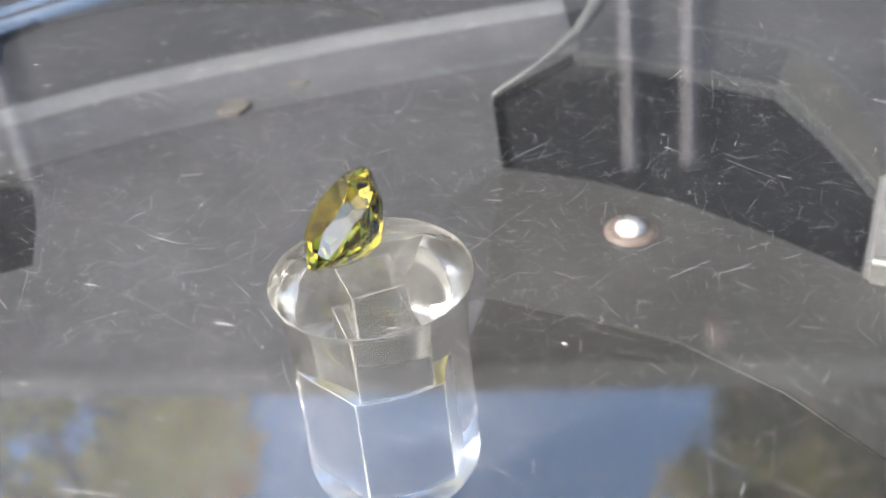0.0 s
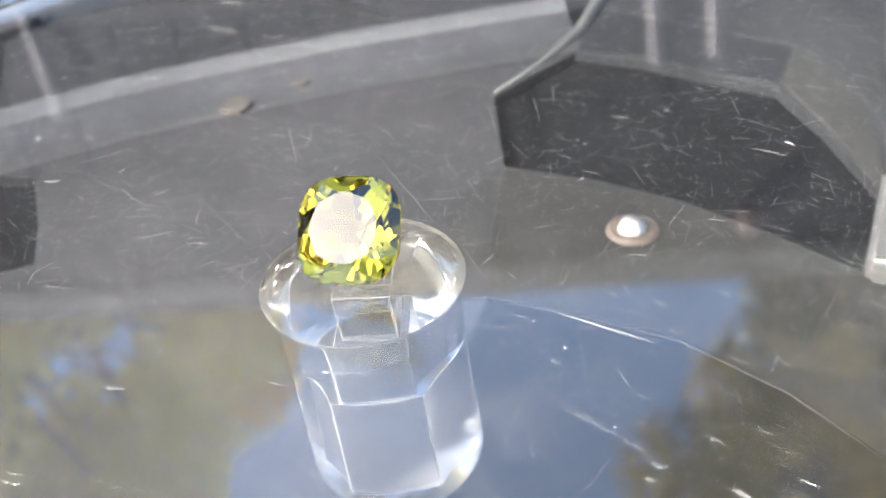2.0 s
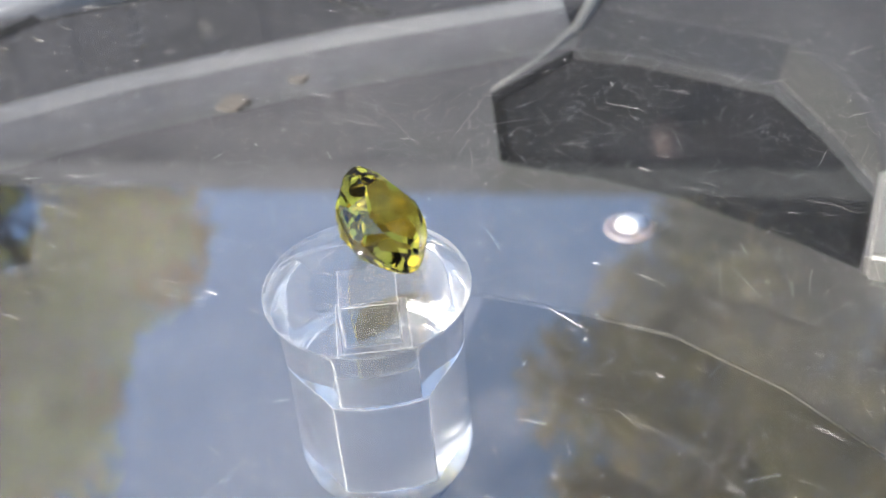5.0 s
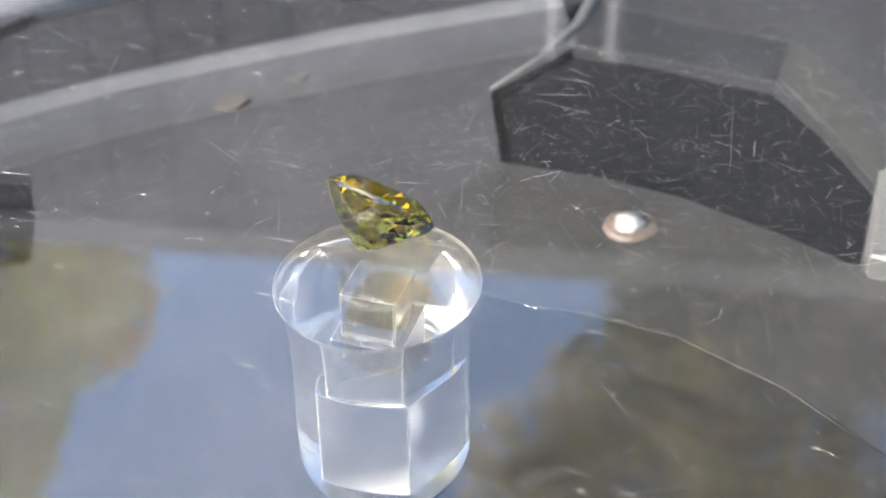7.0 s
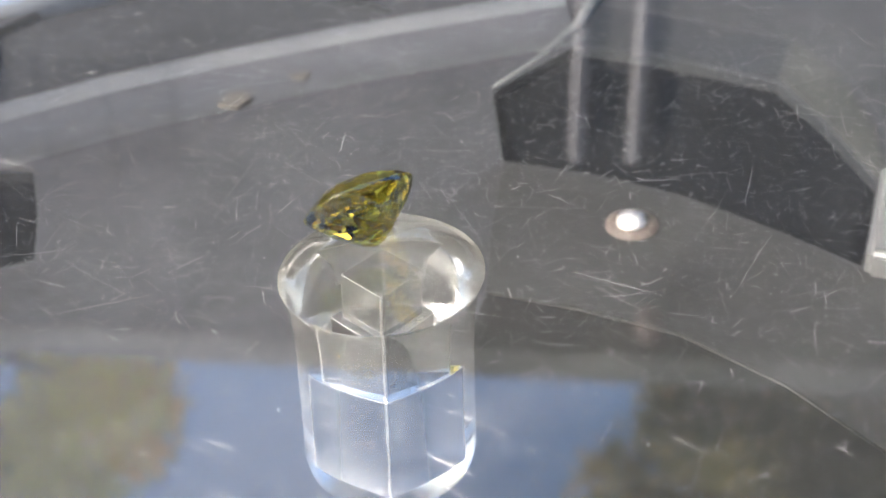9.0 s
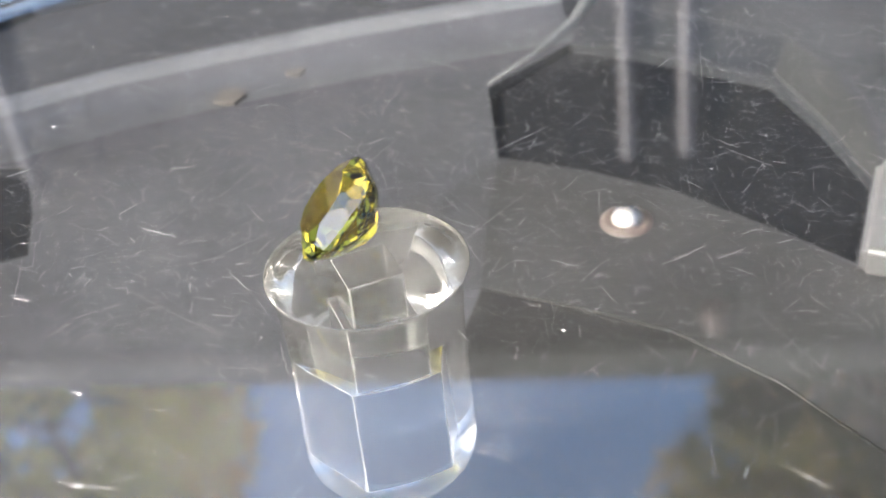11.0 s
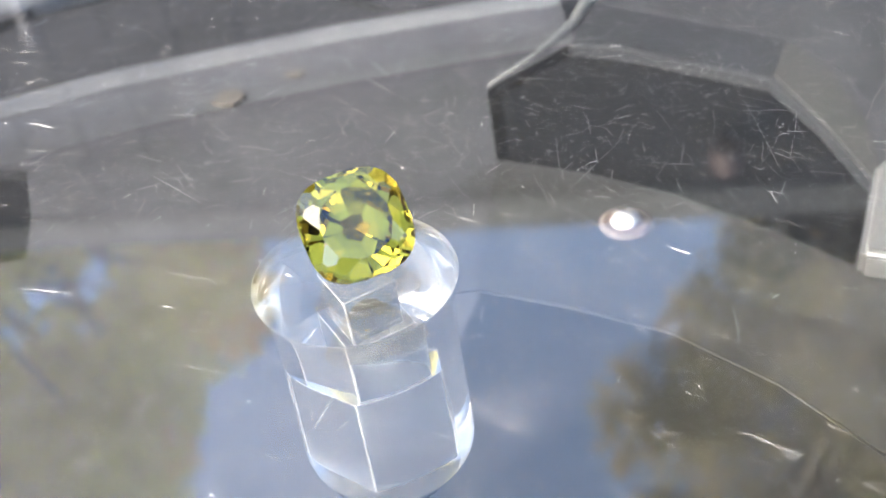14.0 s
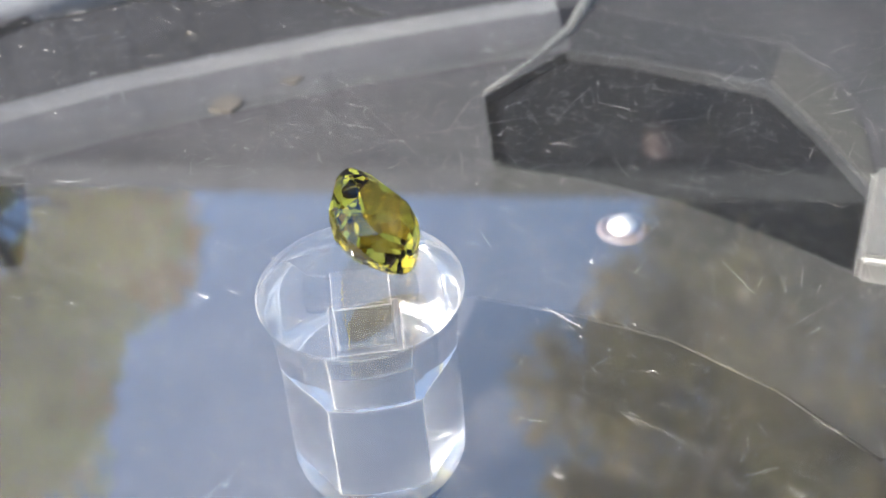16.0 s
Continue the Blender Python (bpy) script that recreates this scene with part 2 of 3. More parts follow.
def turntable_base():
    base = tagged(new("turntable"), "grey plastic turntable body with black recesses on a garden table", "turntable")
    bm = bmesh.new()
    edges, loops = [], []
    outer = [(120 * math.cos(2 * math.pi * i / 72), 20 + 120 * math.sin(2 * math.pi * i / 72)) for i in range(72)]
    for outline in (outer, WELL, SIDE_WELL, REAR_WELL):
        vs = [bm.verts.new((x * MM, y * MM, TOP)) for x, y in outline]
        loops.append(vs)
        edges += [bm.edges.new((a, b)) for a, b in zip(vs, vs[1:] + vs[:1])]
    bmesh.ops.triangle_fill(bm, edges=edges, use_beauty=True, use_dissolve=False)
    low = [bm.verts.new((v.co.x, v.co.y, TOP - 9 * MM)) for v in loops[0]]
    for i in range(72):
        bm.faces.new((loops[0][i], loops[0][i - 1], low[i - 1], low[i]))
    bm.faces.new(low)
    bmesh.ops.recalc_face_normals(bm, faces=bm.faces[:])
    part("top_plate", bm, M_BASE, base)
    for outline in (WELL, SIDE_WELL, REAR_WELL):
        wall = bmesh.new()
        a = [wall.verts.new((x * MM, y * MM, TOP - 0.02 * MM)) for x, y in outline]
        b = [wall.verts.new((x * MM, y * MM, TOP - 1.4 * MM)) for x, y in outline]
        for i in range(len(a)):
            wall.faces.new((a[i - 1], a[i], b[i], b[i - 1]))
        part("recess_wall", wall, M_SLOPE, base, "dark grey recess wall")
        floor_bm = bmesh.new()
        floor_bm.faces.new([floor_bm.verts.new((x * MM, y * MM, TOP - 1.2 * MM)) for x, y in outline])
        part("recess_floor", floor_bm, M_REAR if outline is REAR_WELL else M_BLACK, base, "dim grey recess floor" if outline is REAR_WELL else "black recess floor")
    z = TOP / MM
    ribs = [([(-70, 80, z), (-42, 88, z), (-20, 93, z)], 2.6, M_WHITE, "whitish moulding"),
            ([(15.6, 53.0, z), (22.4, 59.0, z), (27.6, 64.8, z), (30.9, 70.9, z), (33.2, 76.0, z)], (0.15, 0.35, 0.7, 0.9, 0.9), M_PALE, "thin moulding along the recess"),
            ([(9.5, 18.4, z - 0.05), (17, 14.5, z - 0.05), (24, 9.8, z - 0.05), (30.3, 2.4, z - 0.05), (35, -6, z - 0.09)], 0.17, M_SIDE, "thin low moulding")]
    for pts, r, mat, label in ribs:
        part("moulding", tube_bm([tuple(c * MM for c in p) for p in pts], [c * MM for c in r] if isinstance(r, tuple) else r * MM, 40), mat, base, label, smooth=True)
    # paler strip that paints the sheen along the ridge's crest
    part("crest", ridge_bm(True), M_CREST, base, "pale painted highlight along the crest of the ridge", smooth=True)
    part("rear_panel", prism_bm([(x * MM, y * MM) for x, y in [(31.0, 70.4), (33.4, 76.0), (36.0, 92.0), (75.0, 75.0), (75.0, 26.0), (50.2, 29.0), (52.4, 36.5), (52.8, 46.8), (50.0, 55.4)]], TOP - MM, TOP + 0.08 * MM), M_REAR, base, "dimmer grey plastic panel")
    part("ridge", ridge_bm(), M_RIB, base, "long soft ridge of satin grey plastic", smooth=True)
    part("inset_plate", prism_bm([(x * MM, y * MM) for x, y in [(26.4, 60.2), (30.6, 69.6), (49.2, 54.6), (45.1, 47.2), (33.0, 56.8)]], TOP - MM, TOP + 0.12 * MM), M_SLOPE, base, "dark blue-grey inset plate beside the recess")
    part("inset_plate", prism_bm([(x * MM, y * MM) for x, y in [(45.5, 47.7), (49.5, 54.6), (51.6, 46.8), (51.0, 35.6), (48.7, 27.8), (47.8, 27.1), (47.0, 37.5)]], TOP - MM, TOP + 0.25 * MM, 0.1 * MM), M_WALL, base, "grey inset plate beside the recess")
    # added area, no real panel: the base dims rightward through its colour
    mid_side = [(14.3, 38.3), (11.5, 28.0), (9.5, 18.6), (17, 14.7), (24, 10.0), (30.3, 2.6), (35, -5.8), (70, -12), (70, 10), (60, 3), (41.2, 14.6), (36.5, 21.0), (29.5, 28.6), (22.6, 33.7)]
    part("middle_dimming", prism_bm([(x * MM, y * MM) for x, y in mid_side], TOP - MM, TOP + 0.08 * MM), M_MID, base, "middle base area, its dimming put into the warm grey")
    # in-between tone that softens the seam of the painted dimming
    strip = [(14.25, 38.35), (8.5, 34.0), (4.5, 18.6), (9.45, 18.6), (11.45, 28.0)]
    part("dimming_blend", prism_bm([(x * MM, y * MM) for x, y in strip], TOP - MM, TOP + 0.06 * MM), M_BLEND, base, "strip that blends the painted dimming into the base")
    # added area that paints the darker right of the base
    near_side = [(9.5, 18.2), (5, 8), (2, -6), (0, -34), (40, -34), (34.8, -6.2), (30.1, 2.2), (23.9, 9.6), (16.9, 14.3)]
    part("side_dimming", prism_bm([(x * MM, y * MM) for x, y in near_side], TOP - MM, TOP + 0.08 * MM), M_SIDE, base, "right base area, its dimming put into the darker grey")
    part("pale_block", prism_bm([(x * MM, y * MM) for x, y in [(47.6, 26.6), (40.9, 13.9), (60, 4), (70, 24)]], TOP - MM, TOP + 2.5 * MM, 0.6 * MM), M_CREST, base, "pale grey plastic block")
    bm = lathe_bm([(4.5 * MM, TOP - MM), (4.5 * MM, TOP + 0.3 * MM), (3.6 * MM, TOP + 0.55 * MM)], 48)
    part("spindle_hub", bm, M_BLACK, base, "black spindle hub")
    return base


def dome_screw():
    s = tagged(new("dome_screw"), "polished steel dome screw with painted brown glint halo on base", "screw")
    s.matrix_basis = pose(23.9 * MM, 25.2 * MM, TOP)
    # added brown ring: the halo round the sun glint, put into colour
    part("halo", lathe_bm([(2.4 * MM, 0), (2.4 * MM, 0.15 * MM), (2.0 * MM, 0.4 * MM)], 40), M_HALO, s)
    part("dome", lathe_bm([(1.5 * MM * math.cos(a), 0.35 * MM + 1.15 * MM * math.sin(a)) for a in [radians(k * 9) for k in range(10)]], 40), M_STEEL, s, smooth=True)
    return s


turntable_base()
dome_screw()
for x, y, r in ((-12.2, 56.7, 1.7), (-4.9, 60.7, 1.2)):
    bm = prism_bm([(r * MM * (1 + 0.3 * math.sin(3 * k)) * math.cos(k * 0.7), r * MM * math.sin(k * 0.7)) for k in range(9)], 0, 0.4 * MM)
    c = part("paper_scrap", bm, M_CHIP)
    c.matrix_basis = pose(x * MM, y * MM, TOP)
    tagged(c, "small beige scrap lying on the grey base", "scrap", "scraps on the base")

# ---- the turning platter: clear sheet on a clear rod ----
THICK, FACE = 5.0 * MM, -0.5 * MM       # underside and upper face of the disc
PLATTER_TILT = pose(0, 0, 0, -2.25, 0, 0) @ pose(0, 0, 0, 0, -0.75, 0)      # the disc is glued on a little askew
PLATTER = tagged(new("turntable_platter"), "scratched clear acrylic disc on a round clear acrylic rod", "turntable platter")
bm = lathe_bm([(61.6 * MM, -THICK), (62 * MM, -THICK + 0.4 * MM), (62 * MM, FACE - 0.4 * MM), (61.6 * MM, FACE)], 160)
disc = part("disc", bm, M_DISC, PLATTER, "scratched clear acrylic disc")
disc.visible_shadow = False


def rod():
    """Round clear rod with a thin flange on top, and a stepped square socket inside, closed below."""
    z0 = -THICK / MM - 0.03
    prof = [(6.72, z0), (6.8, z0 - 0.05), (6.74, z0 - 0.16), (6.6, z0 - 0.5), (6.42, z0 - 1.1), (6.26, z0 - 2.0), (6.14, z0 - 3.2), (6.06, z0 - 4.6), (6.04, z0 - 6), (6.1, z0 - 11), (6.13, z0 - 13.2), (6.15, z0 - 14.4), (6.0, z0 - 15.2), (5.6, z0 - 15.8), (4.8, z0 - 16.15)]
    bm = lathe_bm([(r * MM, z * MM) for r, z in prof], 128)
    for f in bm.faces:
        f.smooth = len(f.verts) == 4
        h = f.calc_center_median().z / MM
        f.material_index = 1 if h < z0 - 13.4 and len(f.verts) == 4 else 3 if len(f.verts) == 4 and z0 - 0.4 < h < z0 - 0.08 else 0
    rounds = [(SOCKET_A - 0.05, z0 - 0.3), (SOCKET_A, z0 - 0.35), (SOCKET_A, STEP), (SOCKET_B - 0.05, STEP), (SOCKET_B, STEP - 0.05), (SOCKET_B, z0 - 15.4)]
    rings = []
    for half, z in rounds:
        ring = []
        for k in range(4):
            for d in (-4, 0, 4):
                a = radians(ROD_TURN + 45 + 90 * k)
                q = 0.06 if d else 0.025
                rr = half * math.sqrt(2) - q
                ring.append(bm.verts.new((rr * MM * math.cos(a) - d * 0.02 * MM * math.sin(a), rr * MM * math.sin(a) + d * 0.02 * MM * math.cos(a), z * MM)))
        rings.append(ring)
    inner = []
    for j, (a, b) in enumerate(zip(rings, rings[1:])):
        for i in range(12):
            f = bm.faces.new((a[i], b[i], b[(i + 1) % 12], a[(i + 1) % 12]))
            f.material_index = 2 if j in (0, 3) or (i % 3 != 2 and j != 2) else (4 if j == 4 else 1 if j == 1 else 0)
            inner.append(f)
    inner.append(bm.faces.new(rings[0]))
    low = bm.faces.new(rings[-1][::-1])
    inner.append(low)
    bmesh.ops.recalc_face_normals(bm, faces=inner)
    if rings and low.normal.z < 0:
        bmesh.ops.reverse_faces(bm, faces=inner)
    low.material_index = 0
    for v in bm.verts:
        v.co.y += ROD_LEAN * (v.co.z - z0 * MM)
    me = bpy.data.meshes.new("rod")
    bm.to_mesh(me)
    bm.free()
    me.materials.append(M_ROD)
    me.materials.append(M_FROST)
    me.materials.append(M_EDGE)
    me.materials.append(M_FLANGE)
    me.materials.append(M_BORE)
    ob = new("rod", me)
    ob.parent = PLATTER
    ob.visible_shadow = False
    ob.location = (ROD_AT[0] * MM, ROD_AT[1] * MM, 0)
    return tagged(ob, "clear round acrylic rod with a flange and a square socket inside")


ROD_TURN, ROD_AT, ROD_LEAN = 14.0, (0.0, 0.88), 0.03
SOCKET_A, SOCKET_B, STEP = 1.9, 2.45, -12.2
rod()


def scratches(name, label, count, length, width, curl, seed, reach=50.0):
    """Fine worn lines and specks on the disc's upper face, too many to count."""
    rng = random.Random(seed)
    verts, faces = [], []
    for _ in range(count):
        r, a = reach * math.sqrt(rng.random()), rng.uniform(0, 2 * math.pi)
        x, y = r * math.cos(a), r * math.sin(a)
        head, bend = rng.uniform(0, 2 * math.pi), rng.gauss(0, curl)
        long = length * rng.lognormvariate(0, 0.8)
        w, steps = width * rng.uniform(0.6, 1.5), 5 if long > 1 else 2
        first = len(verts)
        for s in range(steps + 1):
            ww = w * (0.35 + math.sin(math.pi * (s + 0.4) / (steps + 0.8)) * 0.65)
            nx, ny = -math.sin(head) * ww / 2, math.cos(head) * ww / 2
            verts += [((x + nx) * MM, (y + ny) * MM, FACE + 0.004 * MM), (x * MM, y * MM, FACE + (0.004 + 0.5 * ww) * MM), ((x - nx) * MM, (y - ny) * MM, FACE + 0.004 * MM)]
            x, y = x + math.cos(head) * long / steps, y + math.sin(head) * long / steps
            head += bend / steps + rng.gauss(0, curl * 0.25)
        for s in range(steps):
            k = first + 3 * s
            faces += [(k, k + 1, k + 4, k + 3), (k + 1, k + 2, k + 5, k + 4)]
    me = bpy.data.meshes.new(name)
    me.from_pydata(verts, [], faces)
    me.materials.append(M_SCRATCH)
    ob = new(name, me)
    ob.parent = PLATTER
    ob.visible_shadow = False
    return tagged(ob, label, kind="stuff")


scratches("hairline_wear", "fine pale hairline scratches in the acrylic", 11000, 0.62, 0.008, 0.16, 3)
scratches("long_wear", "long thin straight scratches in the acrylic", 60, 5.0, 0.0085, 0.12, 9)
scratches("deep_wear", "longer bright curved scratches in the acrylic", 34, 2.1, 0.0105, 0.5, 5)
scratches("dust_specks", "tiny pale dust specks on the acrylic", 4800, 0.036, 0.03, 0.3, 7)


# ---- the stone ----
def gemstone():
    """A cushion outline cut flat by flat: table, crown mains and stars, large pavilion sides, corner flats, lower mains."""
    half, crown, pav, p = 3.42, 0.98, 3.5, 3.0
    n, rng = 64, random.Random(19)      # cut by eye: no two flats quite alike
    rim = []
    for i in range(n):
        a = 2 * math.pi * (i + 0.5) / n
        r = half * (abs(math.cos(a)) ** p + abs(math.sin(a)) ** p) ** (-1 / p)
        rim.append((r * math.cos(a), r * math.sin(a)))
    bm = prism_bm([(x * MM, y * MM) for x, y in rim], -pav * 1.3 * MM, crown * 1.6 * MM)

    def cut(azimuth, tilt, radius, z):
        """A flat that faces azimuth, tilted from level, through the point at that radius and height; below the girdle if tilt < 0."""
        a, t = radians(azimuth + rng.uniform(-2.5, 2.5)), radians(abs(tilt) + (rng.uniform(-1.6, 1.6) if abs(tilt) > 1 else 0))
        side = Vector((math.sin(t) * math.cos(a), math.sin(t) * math.sin(a), math.copysign(math.cos(t), tilt)))
        at = Vector((radius * math.cos(a), radius * math.sin(a), z)) * MM
        geom = bm.verts[:] + bm.edges[:] + bm.faces[:]
        out = bmesh.ops.bisect_plane(bm, geom=geom, dist=1e-8, plane_co=at, plane_no=side, clear_outer=True)
        loop = [e for e in out["geom_cut"] if isinstance(e, bmesh.types.BMEdge)]
        if len(loop) > 2:
            bmesh.ops.contextual_create(bm, geom=loop)

    def reach(azimuth):
        a = radians(azimuth)
        return max(x * math.cos(a) + y * math.sin(a) for x, y in rim)

    cut(0, 0.001, 0, crown)
    for k in range(4):
        side, corner = 90 * k, 90 * k + 45
        cut(side, 37, reach(side), 0.08)
        cut(corner, 36, reach(corner), 0.08)
        cut(side, -60, reach(side), -0.10)
        cut(corner, -67, reach(corner), -0.10)
    for k in range(8):
        mid = 45 * k + 22.5
        cut(mid, 43, reach(mid), 0.06)
        cut(mid, 24, 2.25, crown - 0.02)
        cut(mid, -65, reach(mid), -0.08)
        cut(mid, -41, 0.12, -pav)
    for k in range(4):
        cut(90 * k, -37.5, 0.3, -pav + 0.08)
    for k in range(5):
        cut(72 * k + 20, -24, 0.05, -pav + 0.27)
    for k in range(16):
        cut(22.5 * k + 11.25, -50, 2.62, -1.42)
    bmesh.ops.recalc_face_normals(bm, faces=bm.faces[:])
    ob = part("gemstone", bm, M_GEM)
    ob.visible_shadow = False
    return tagged(ob, "faceted yellow-green cushion-cut gemstone lying tilted on the clear disc", "gemstone")


GEM_LEAN, GEM_TURN, GEM_FACE = 46.0, 7.0, 177.5      # lean of the table, turn in its own plane, heading of the table at the start
GEM = gemstone()
GEM_AT = (-1.5, 0.45)


def gem_rest():
    m = pose(0, 0, 0, 0, 0, GEM_FACE - 90) @ pose(0, 0, 0, GEM_LEAN * -1, 0, 0) @ pose(0, 0, 0, 0, 0, GEM_TURN)
    low = min((m @ v.co).z for v in GEM.data.vertices)
    return Matrix.Translation((GEM_AT[0] * MM, GEM_AT[1] * MM, FACE + 0.03 * MM - low)) @ m


# ---- table, ground, house and trees around ----
def garden_table():
    t = tagged(new("garden_table"), "dark wooden garden table carrying the turntable", "table")
    z = TOP - 9 * MM
    for i in range(9):
        part("board", box_bm(-0.6, 0.6, -0.40 + i * 0.1, -0.40 + i * 0.1 + 0.094, z - 0.025, z, 0.002), M_TABLE, t)
    for x in (-0.52, 0.52):
        for y in (-0.33, 0.43):
            part("leg", box_bm(x - 0.03, x + 0.03, y - 0.03, y + 0.03, z - 0.75, z - 0.025, 0.003), M_TABLE, t)
        part("rail", box_bm(x - 0.02, x + 0.02, -0.30, 0.40, z - 0.10, z - 0.025), M_TABLE, t)


garden_table()
FLOOR_Z = TOP - 9 * MM - 0.75
bm = bmesh.new()
bmesh.ops.create_grid(bm, x_segments=24, y_segments=24, size=400)
ground = part("ground", bm, M_GROUND)
ground.location.z = FLOOR_Z
tagged(ground, "autumn lawn reaching to the horizon", "ground", kind="structure")


def house():
    h = tagged(new("house"), "dark timber garden house with flat roof and added streak pipes", "house")
    h.matrix_basis = pose(0, 4.85, FLOOR_Z, 0, 0, -12.7)
    top = 3.74 - FLOOR_Z
    part("wall", box_bm(-9, 9, 0, 2.4, 0, top - 0.2), M_TIMBER, h)
    part("roof", box_bm(-9.3, 9.3, -0.06, 2.6, top - 0.2, top, 0.02), M_ROOF, h, "dark felt roof")
    part("plinth", box_bm(-9.04, 9.04, -0.08, -0.034, 0, 2.1 - FLOOR_Z, 0.01), M_PLASTER, h, "grey rendered lower wall")
    for i in range(60):
        part("cladding_board", box_bm(-9 + i * 0.3, -9 + i * 0.3 + 0.28, -0.03, -0.002, 0.2, top - 0.2), M_TIMBER, h)
    # pipes added only to give the upright light streaks mirrored in the disc
    for x in (1.13, 1.37, -1.52):
        part("streak_pipe", tube_bm([(x, -0.12, 0), (x, -0.12, top - 1.3), (x, -0.12, top - 1.25)], 0.032, 12), M_PIPE, h, "pale pipe added for a light streak mirrored in the disc")
    part("wall_lantern", lathe_bm([(0.03, -0.08), (0.06, -0.07), (0.075, 0.0), (0.055, 0.06), (0.02, 0.09)], 20), M_RED, h, "red wall lantern").location = (1.5, -0.12, top - 0.4)


house()


def tree(x, y, clumps, leaves, seed, leaf_mat, label, size):
    """Tapered trunk and limbs, and a crown of small leaves in clumps (x, y, z from the foot, radius)."""
    t = tagged(new("tree"), label, "tree")
    t.location = (x, y, FLOOR_Z)
    rng = random.Random(seed)
    cz = sum(c[2] for c in clumps) / len(clumps)
    part("trunk", tube_bm([(0, 0, -0.1), (0.1, 0.05, cz * 0.3), (-0.05, 0.1, cz * 0.6), (0, 0, cz)], [0.28, 0.22, 0.16, 0.09], 12), M_BARK, t, smooth=True)
    for c in clumps:
        part("limb", tube_bm([(0, 0, cz * 0.55), (c[0] * 0.45, c[1] * 0.45, (cz * 0.6 + c[2]) / 2), c[:3]], [0.05, 0.035, 0.012], 8), M_BARK, t, smooth=True)
    verts, faces = [], []
    total = sum(c[3] ** 2 for c in clumps)
    for c in clumps:
        for _ in range(int(leaves * c[3] ** 2 / total)):
            d = Vector((rng.gauss(0, 1), rng.gauss(0, 1), rng.gauss(0, 1))).normalized() * c[3] * rng.random() ** 0.5
            p = Vector(c[:3]) + d
            u = Vector((rng.gauss(0, 1), rng.gauss(0, 1), rng.gauss(0, 1))).normalized()
            v = u.orthogonal().normalized()
            s = size * rng.uniform(0.6, 1.3)
            k = len(verts)
            verts += [tuple(p - u * s), tuple(p + v * s * 0.5), tuple(p + u * s), tuple(p - v * s * 0.5)]
            faces.append((k, k + 1, k + 2, k + 3))
    me = bpy.data.meshes.new("crown")
    me.from_pydata(verts, [], faces)
    me.materials.append(leaf_mat)
    crown = new("crown", me)
    crown.parent = t
    return t


def turning_branch(t, foot, clumps, leaves, seed):
    """A branch of the tree whose leaves have turned orange."""
    rng = random.Random(seed)
    verts, faces = [], []
    for c in clumps:
        for _ in range(leaves // len(clumps)):
            d = Vector((rng.gauss(0, 1), rng.gauss(0, 1), rng.gauss(0, 1))).normalized() * c[3] * rng.random() ** 0.5
            p, u = Vector(c[:3]) + d, Vector((rng.gauss(0, 1), rng.gauss(0, 1), rng.gauss(0, 1))).normalized()
            v, s, k = u.orthogonal().normalized(), 0.12 * rng.uniform(0.6, 1.3), len(verts)
            verts += [tuple(p - u * s), tuple(p + v * s * 0.5), tuple(p + u * s), tuple(p - v * s * 0.5)]
            faces.append((k, k + 1, k + 2, k + 3))
    me = bpy.data.meshes.new("turning_branch")
    me.from_pydata(verts, [], faces)
    me.materials.append(M_LEAF_ORANGE)
    ob = new("turning_branch", me)
    ob.parent = t
    tagged(ob, "branch of orange autumn leaves")
    part("limb", tube_bm([foot, tuple((Vector(foot) + Vector(clumps[0][:3])) / 2), clumps[-1][:3]], [0.09, 0.06, 0.02], 8), M_BARK, t, smooth=True)


def crown_clumps(seed, n, foot, far, az_range, el_range, edge, side, r0, r1):
    """Clumps of a crown seen from the table: edge gives the heading of its outline at each height angle, side the way it spreads."""
    rng = random.Random(seed)
    out = []
    while len(out) < n:
        az, el, d, r = rng.uniform(*az_range), rng.uniform(*el_range), far + rng.uniform(-1.3, 1.3), rng.uniform(r0, r1)
        gap = math.degrees(r * 0.8 * math.cos(radians(el)) / d) / math.cos(radians(el))
        if (az - np.interp(el, [e for e, _ in edge], [h for _, h in edge])) * side < gap:
            continue
        a = radians(az)
        out.append((d * math.sin(a) - foot[0], d * math.cos(a) - foot[1], d * math.tan(radians(el)) - FLOOR_Z, r))
    return out


LEFT_EDGE = [(30, -8), (36.5, -7.5), (39.5, -8), (41, -11), (42, -14.5), (44, -16), (46, -17), (48, -21), (55, -30)]
RIGHT_EDGE = [(30, 16.5), (38, 16), (42, 15), (45, 10), (48, 6.8), (50, 8.5), (56, 13)]
LEFT_FOOT, RIGHT_FOOT = (-4.6, 9.0), (5.4, 8.6)
left_tree = tree(*LEFT_FOOT, crown_clumps(11, 130, LEFT_FOOT, 9.8, (-46, -7), (28, 56), LEFT_EDGE, -1, 0.3, 0.8), 50000, 21, M_LEAF_YELLOW, "tall tree with yellowing autumn leaves behind the house", 0.1)
tree(*RIGHT_FOOT, crown_clumps(14, 110, RIGHT_FOOT, 9.6, (7, 46), (28, 58), RIGHT_EDGE, 1, 0.35, 0.85), 64000, 22, M_LEAF_BROWN, "tall tree with dull green and brown leaves behind the house", 0.09)
# added dark crown: shade low in the right tree, put into leaf colour
SHADED_FOOT = (6.6, 7.0)
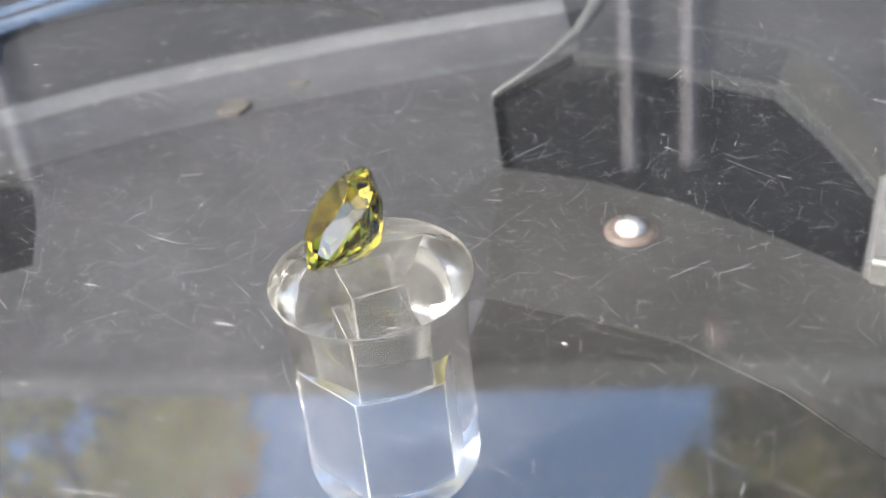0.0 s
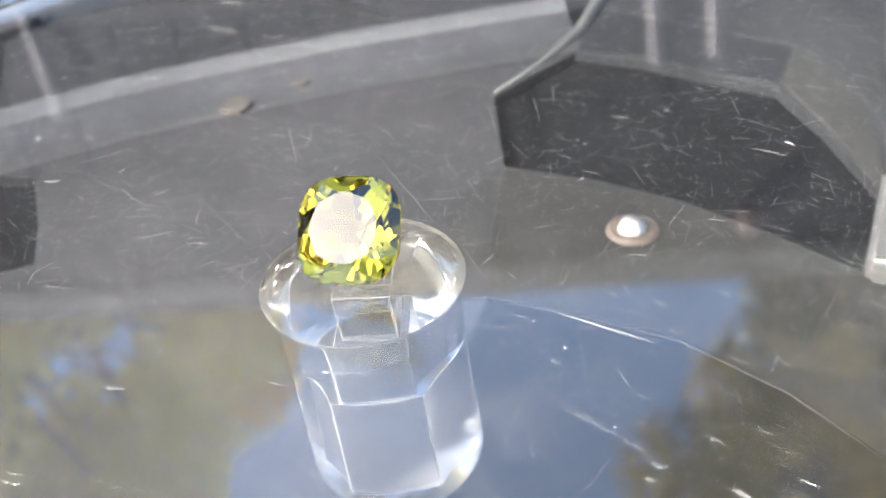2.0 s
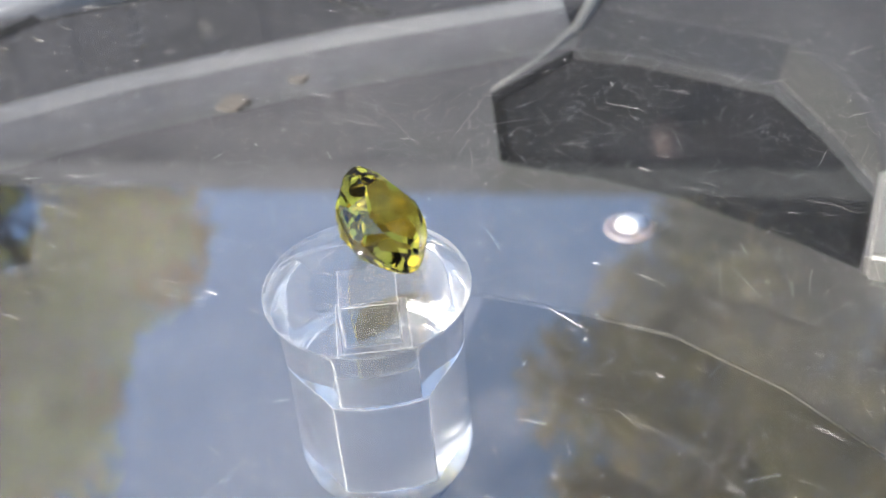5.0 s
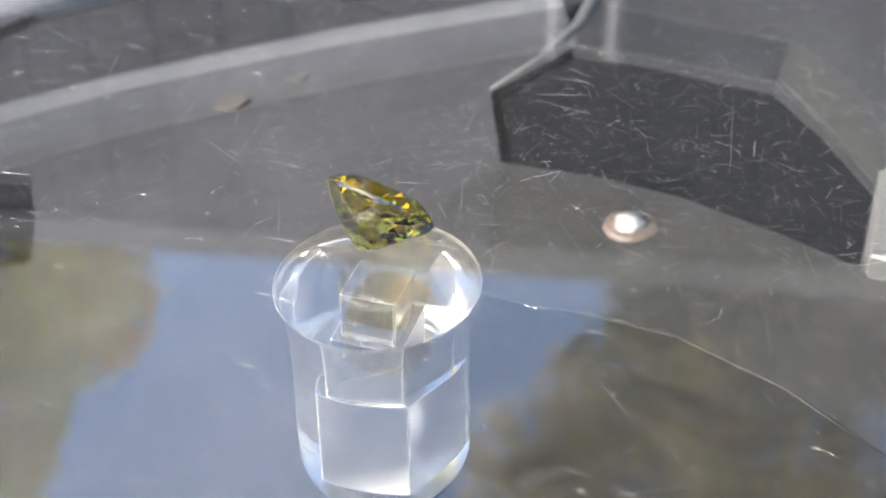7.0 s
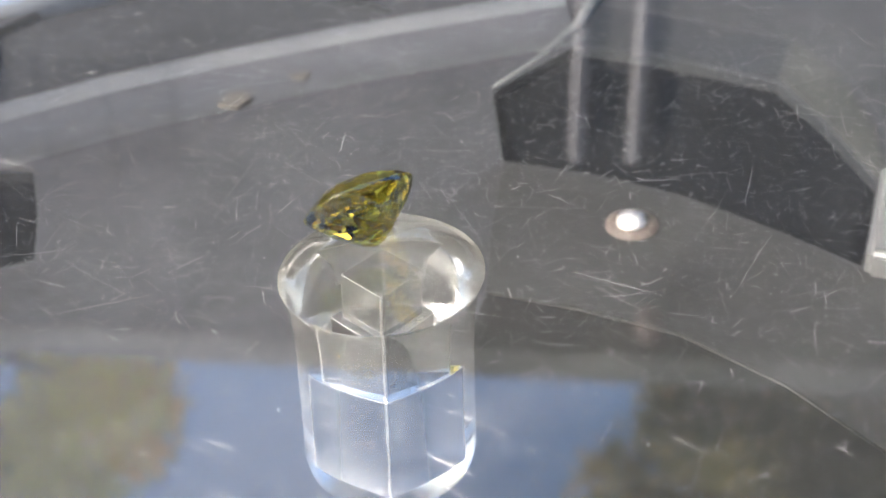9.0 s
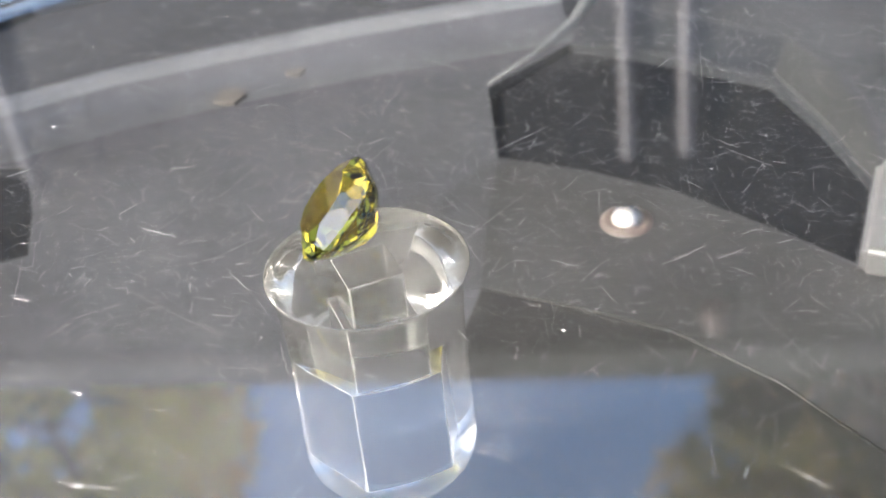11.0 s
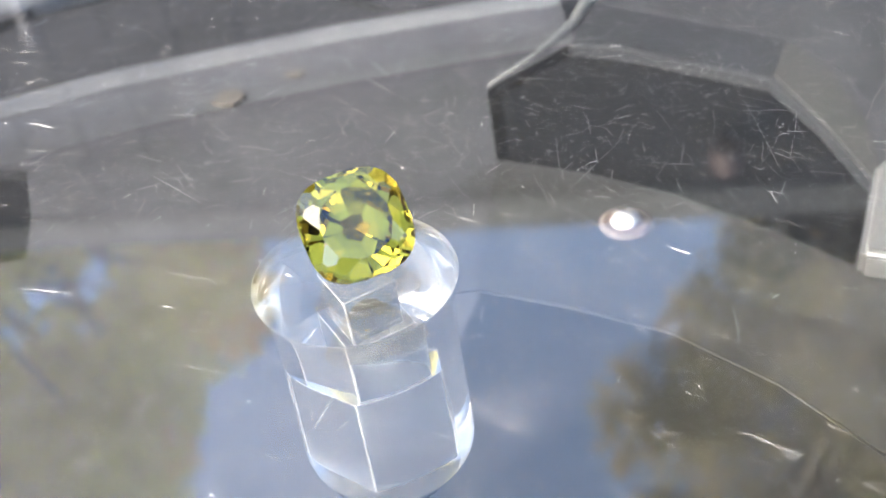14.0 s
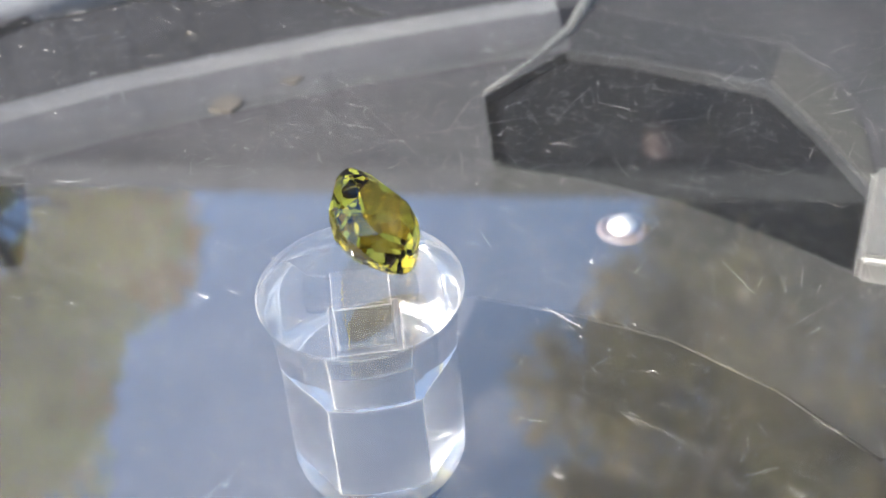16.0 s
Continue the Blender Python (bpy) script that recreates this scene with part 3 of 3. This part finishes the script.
tree(*SHADED_FOOT, crown_clumps(17, 80, SHADED_FOOT, 8.6, (15, 46), (27, 40.5), [(30, 15.0), (38, 15.5), (41, 18)], 1, 0.3, 0.6), 42000, 24, M_LEAF_DARK, "dense dark evergreen tree behind the house", 0.08)

turning_branch(left_tree, (0, 0, 6.5), [(2.75, 0.2, 8.5, 0.42), (2.95, 0.2, 8.0, 0.35), (1.7, -0.1, 9.9, 0.35)], 420, 31)


def hedge(x, y, length, turn, height, seed):
    """Added unseen clipped hedge blocking low sky: dark twiggy core under many small leaves."""
    h = tagged(new("hedge"), "added unseen tall clipped dark green hedge that blocks low sky", "hedge", "hedges round the garden")
    h.matrix_basis = pose(x, y, FLOOR_Z, 0, 0, turn)
    part("core", box_bm(-length / 2, length / 2, -0.3, 0.3, 0, height - 0.15, 0.12), M_BARK, h)
    rng = random.Random(seed)
    verts, faces = [], []
    for _ in range(9000):
        side = rng.random()
        p = Vector((rng.uniform(-length / 2, length / 2), rng.choice((-1, 1)) * rng.uniform(0.28, 0.48), rng.uniform(0, height)))
        if side < 0.2:
            p.y, p.z = rng.uniform(-0.45, 0.45), height + rng.uniform(-0.15, 0.08)
        u = Vector((rng.gauss(0, 1), rng.gauss(0, 1), rng.gauss(0, 1))).normalized()
        v, s, k = u.orthogonal().normalized(), 0.09 * rng.uniform(0.6, 1.4), len(verts)
        verts += [tuple(p - u * s), tuple(p + v * s * 0.5), tuple(p + u * s), tuple(p - v * s * 0.5)]
        faces.append((k, k + 1, k + 2, k + 3))
    me = bpy.data.meshes.new("foliage")
    me.from_pydata(verts, [], faces)
    me.materials.append(M_LEAF_DARK)
    f = new("foliage", me)
    f.parent = h


# out of view: they cut the low sky that rod and gem pick up
hedge(-5.6, -0.5, 11.0, 90, 2.7, 41)
hedge(5.6, -0.5, 9.0, 90, 2.9, 42)
hedge(0.0, -6.0, 11.0, 0, 2.0, 43)


# ---- what turns ----
def motions():
    speed = 32.841
    rest = gem_rest()
    steps = [i * 0.5 for i in range(33)]
    turns = [(t, pose(0, 0, 0, 0, 0, speed * t) @ PLATTER_TILT) for t in steps]
    walk(PLATTER, turns)
    walk(GEM, [(t, m @ rest) for t, m in turns])


motions()
